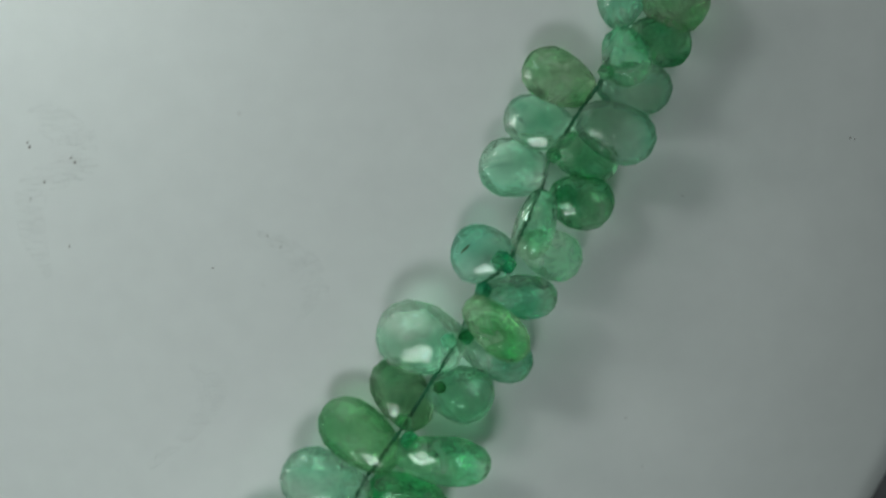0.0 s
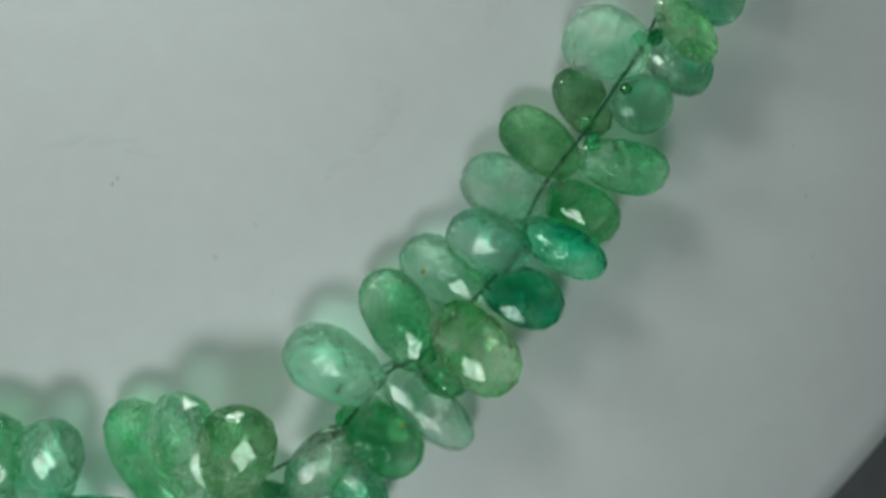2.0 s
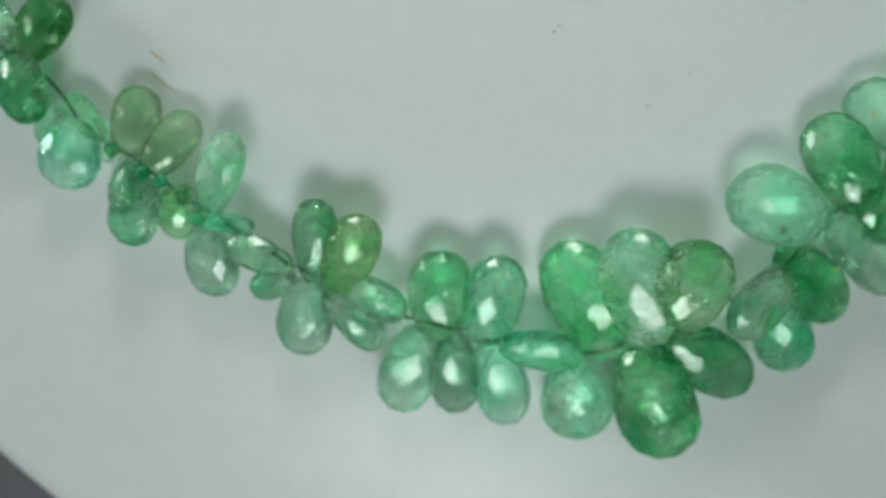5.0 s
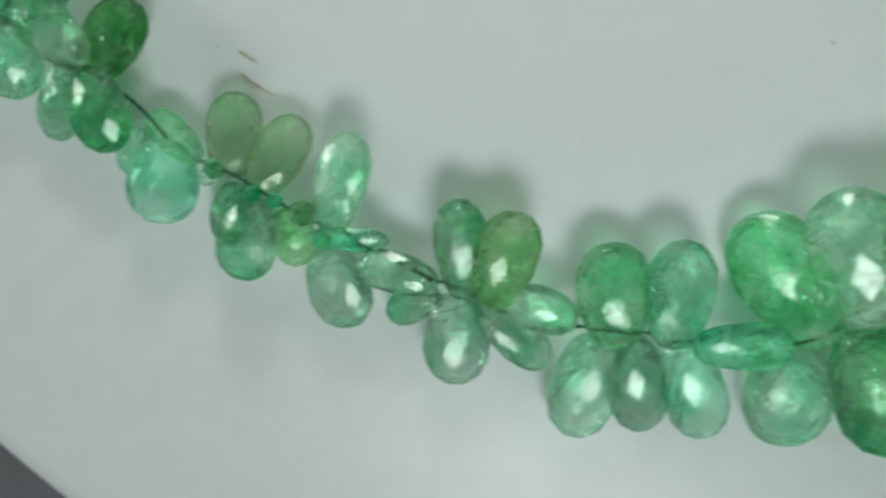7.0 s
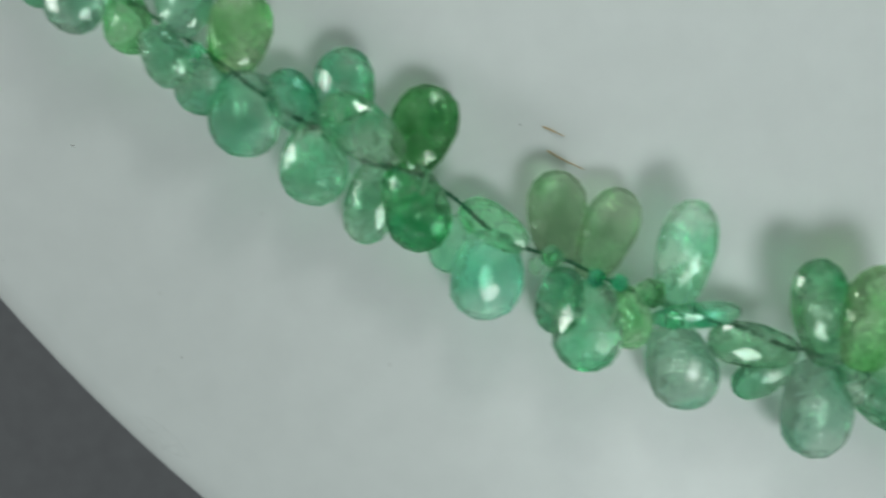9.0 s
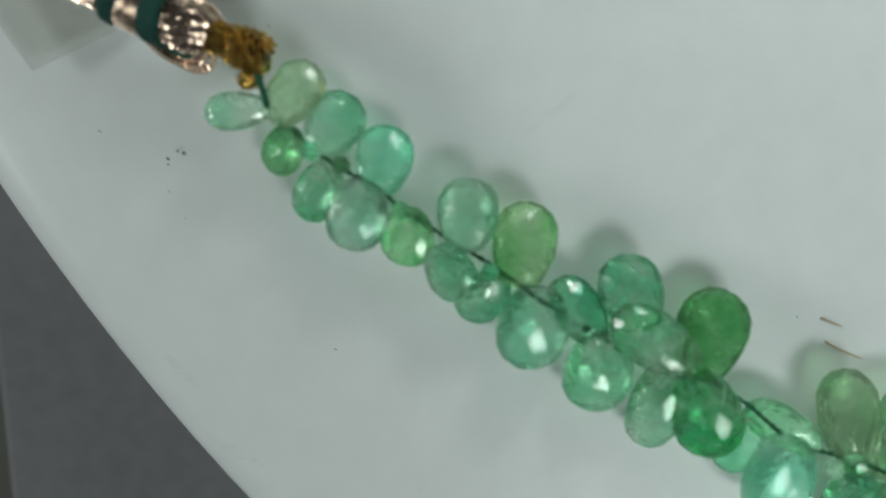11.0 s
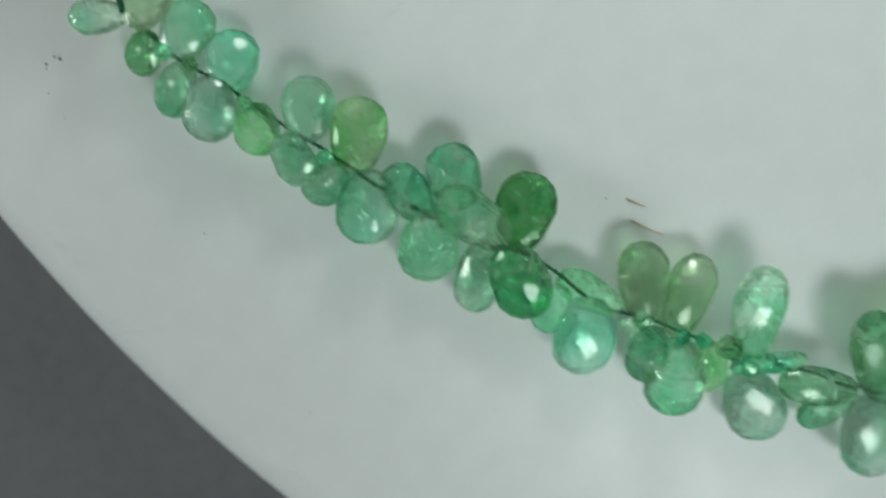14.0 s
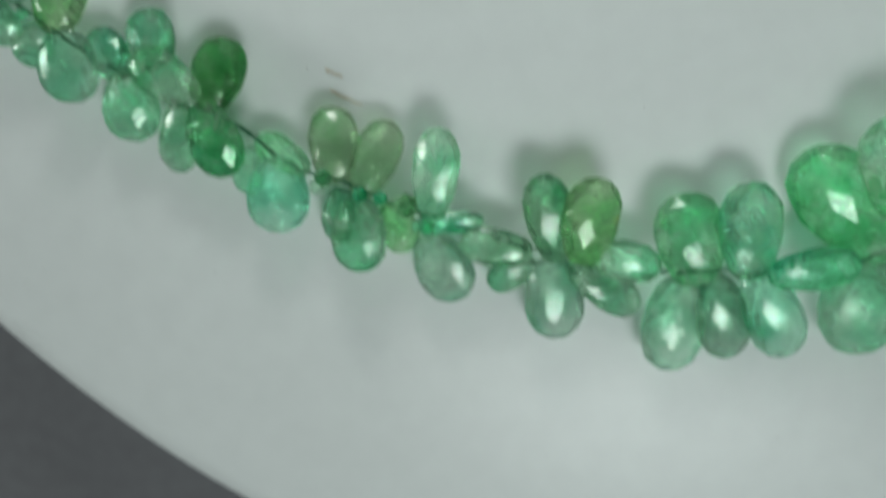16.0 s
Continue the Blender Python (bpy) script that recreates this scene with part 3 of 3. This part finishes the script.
part("thread_wrap", tube(bmesh.new(), start, 0.26, 8), THREAD_MAT, necklace, "thick dark green thread end", True)

# ---- clear plastic over the cord ----
corner = [Vector((-142.0, 9.3, 0.4)), Vector((-138.5, 0.4, 0.3)), Vector((-133.6, 0.9, 0.5)), Vector((-124.0, 3.6, 1.0)), Vector((-127.4, 9.9, 1.0)), Vector((-141.0, 13.7, 1.2))]
low_side = smooth_line([corner[0], corner[0].lerp(corner[1], 0.5), corner[1]], 8)
far_side = smooth_line([corner[5], corner[4], corner[3]], 8)
bm = bmesh.new()
rows = []
for i in range(17):
    row = []
    for j in range(13):
        u, v = i / 16, j / 12
        p = low_side[i].lerp(far_side[i], v)
        p = p + (corner[2] - corner[1]) * (u * math.sin(math.pi * v) * 0.55)
        p.z += (0.25 * math.sin(9 * u + 5 * v) + 0.22 * abs(math.sin(6 * v - 8 * u))) * math.sin(math.pi * v)
        row.append(bm.verts.new(p * MM))
    rows.append(row)
for a, b in zip(rows, rows[1:]):
    for k in range(12):
        bm.faces.new((a[k], a[k + 1], b[k + 1], b[k]))
bmesh.ops.solidify(bm, geom=bm.faces[:], thickness=0.00008)
tagged(part("plastic_bag", bm, FILM, None, "", True), "clear crinkled plastic bag corner over the gold cord", "bag")

# ---- small things on the tray ----
for pts in ([(-84.7, -31.7, 0.08), (-84.0, -32.2, 0.12), (-83.3, -32.7, 0.08)], [(-84.7, -33.6, 0.08), (-83.7, -34.5, 0.15), (-82.2, -35.6, 0.08)]):
    bm = tube(bmesh.new(), smooth_line(pts, 6), lambda u: 0.07 - 0.03 * u, 5)
    tagged(part("fibre", bm, FIBRE), "short golden brown fibre lying on the white tray", "fibre", "fibres on the tray")


def speck(x, y, z, size):
    """A crumb of dust."""
    bm = bmesh.new()
    bmesh.ops.create_icosphere(bm, subdivisions=1, radius=size * 0.33 * MM)
    for v in bm.verts:
        v.co *= random.uniform(0.6, 1.25)
        v.co.z = max(v.co.z * 0.4, -size * 0.1 * MM)
    ob = part("dust_speck", bm, DUST)
    ob.location = (x * MM, y * MM, (z + size * 0.1) * MM)
    ob.rotation_euler = (0, 0, random.uniform(0, 6))
    tagged(ob, "tiny dark dust speck on the white tray", "dust", "dust on the tray")


speck(*(-130.4, -8.3, 0.0), 0.45)
speck(*(-129.5, -7.9, 0.0), 0.40)
speck(*(-129.1, -8.2, 0.0), 0.55)
speck(*(-130.5, -8.7, 0.0), 0.25)
speck(*(-134.9, -5.1, 0.0), 0.25)
speck(*(-130.3, -13.0, 0.0), 0.2)
speck(*(-121.6, -25.6, 0.0), 0.3)
speck(*(-117.1, -44.1, 0.0), 0.2)
speck(*(22.7, -3.4, 0.0), 0.25)
speck(*(18.0, -23.7, 0.0), 0.2)
speck(*(19.6, -28.3, 0.0), 0.25)
speck(*(37.3, 1.5, 0.0), 0.3)
speck(*(37.7, 1.4, 0.0), 0.25)
speck(*(-45.5, -28.7, 0.0), 0.35)
speck(*(-45.0, -28.1, 0.0), 0.35)
speck(*(-56.8, -41.8, 0.0), 0.2)
speck(*(-86.4, -31.2, 0.0), 0.2)
speck(*(-135.0, -5.0, 0.0), 0.2)
speck(*(-131.0, -10.7, 0.0), 0.25)
speck(*(-120.3, -0.6, 0.0), 0.3)
speck(*(-34.5, 1.6, 0.0), 0.50)
speck(*(-34.7, 2.0, 0.0), 0.35)
speck(*(-43.2, -5.7, 0.0), 0.45)
speck(*(-31.7, -7.2, 0.0), 0.30)
speck(*(-19.1, -9.3, 0.0), 0.30)
speck(*(-33.5, -1.5, 0.0), 0.35)
speck(*(-31.0, 0.6, 0.0), 0.40)
speck(*(-30.7, 0.2, 0.0), 0.40)
speck(*(-34.8, -2.9, 0.0), 0.30)
speck(*(-13.0, -7.5, 0.0), 0.30)
speck(*(-14.1, -6.5, 0.0), 0.25)


def scuff(points, width):
    """A faint rubbed mark on the glaze."""
    line = smooth_line([(x, y, 0.02) for x, y, z in points], 8)
    bm = bmesh.new()
    edge = []
    for i, p in enumerate(line):
        d = (line[min(i + 1, len(line) - 1)] - line[max(i - 1, 0)]).normalized()
        s = d.cross(Vector((0, 0, 1))) * width * 0.5 * (0.35 + 0.65 * math.sin(math.pi * i / (len(line) - 1))) * random.uniform(0.8, 1.2)
        edge.append((bm.verts.new((p + s) * MM), bm.verts.new((p - s) * MM)))
    for (a, b), (c, d) in zip(edge, edge[1:]):
        bm.faces.new((a, b, d, c))
    ob = part("scuff", bm, SMUDGE, plate, "faint grey rubbed mark")
    ob.matrix_parent_inverse = Matrix.Translation(plate.location).inverted()


scuff([(-15.0, -6.1, 0.0), (-12.7, -7.7, 0.0), (-10.6, -10.7, 0.0), (-10.5, -12.5, 0.0), (-11.8, -14.4, 0.0)], 1.6)
scuff([(-21.5, -17.9, 0.0), (-20.3, -21.2, 0.0), (-21.5, -24.0, 0.0), (-25.8, -27.8, 0.0)], 1.7)
scuff([(-34.2, 5.0, 0.0), (-32.0, 2.0, 0.0), (-30.9, -0.0, 0.0), (-34.6, -1.8, 0.0), (-36.0, -4.9, 0.0)], 2.6)
scuff([(-33.6, 5.4, 0.0), (-30.8, 3.4, 0.0), (-29.6, 0.2, 0.0), (-32.6, -1.8, 0.0)], 2.4)
scuff([(-33.6, -2.0, 0.0), (-34.9, -5.4, 0.0), (-33.7, -10.0, 0.0)], 2.2)
scuff([(-53.2, -25.6, 0.0), (-48.5, -25.2, 0.0), (-42.9, -24.7, 0.0)], 0.9)
scuff([(-52.4, -25.6, 0.0), (-48.0, -24.6, 0.0), (-44.2, -24.3, 0.0)], 0.8)
scuff([(-44.4, -25.5, 0.0), (-40.9, -26.2, 0.0)], 0.6)
scuff([(-20.8, -18.0, 0.0), (-19.0, -20.2, 0.0), (-19.7, -23.0, 0.0)], 1.4)
scuff([(-13.2, -6.5, 0.0), (-10.1, -9.0, 0.0), (-8.8, -12.1, 0.0)], 1.3)
scuff([(-121.8, -48.3, 0.0), (-120.5, -50.1, 0.0), (-118.6, -52.6, 0.0)], 1.6)
scuff([(-119.7, -45.0, 0.0), (-118.8, -44.5, 0.0)], 0.5)
scuff([(-135.3, -22.1, 0.0), (-134.0, -24.4, 0.0), (-133.0, -25.9, 0.0)], 0.8)
scuff([(-133.6, -29.6, 0.0), (-131.7, -31.6, 0.0), (-129.5, -33.5, 0.0)], 0.9)
scuff([(-103.4, -12.8, 0.0), (-101.3, -11.7, 0.0), (-99.3, -10.7, 0.0)], 0.8)
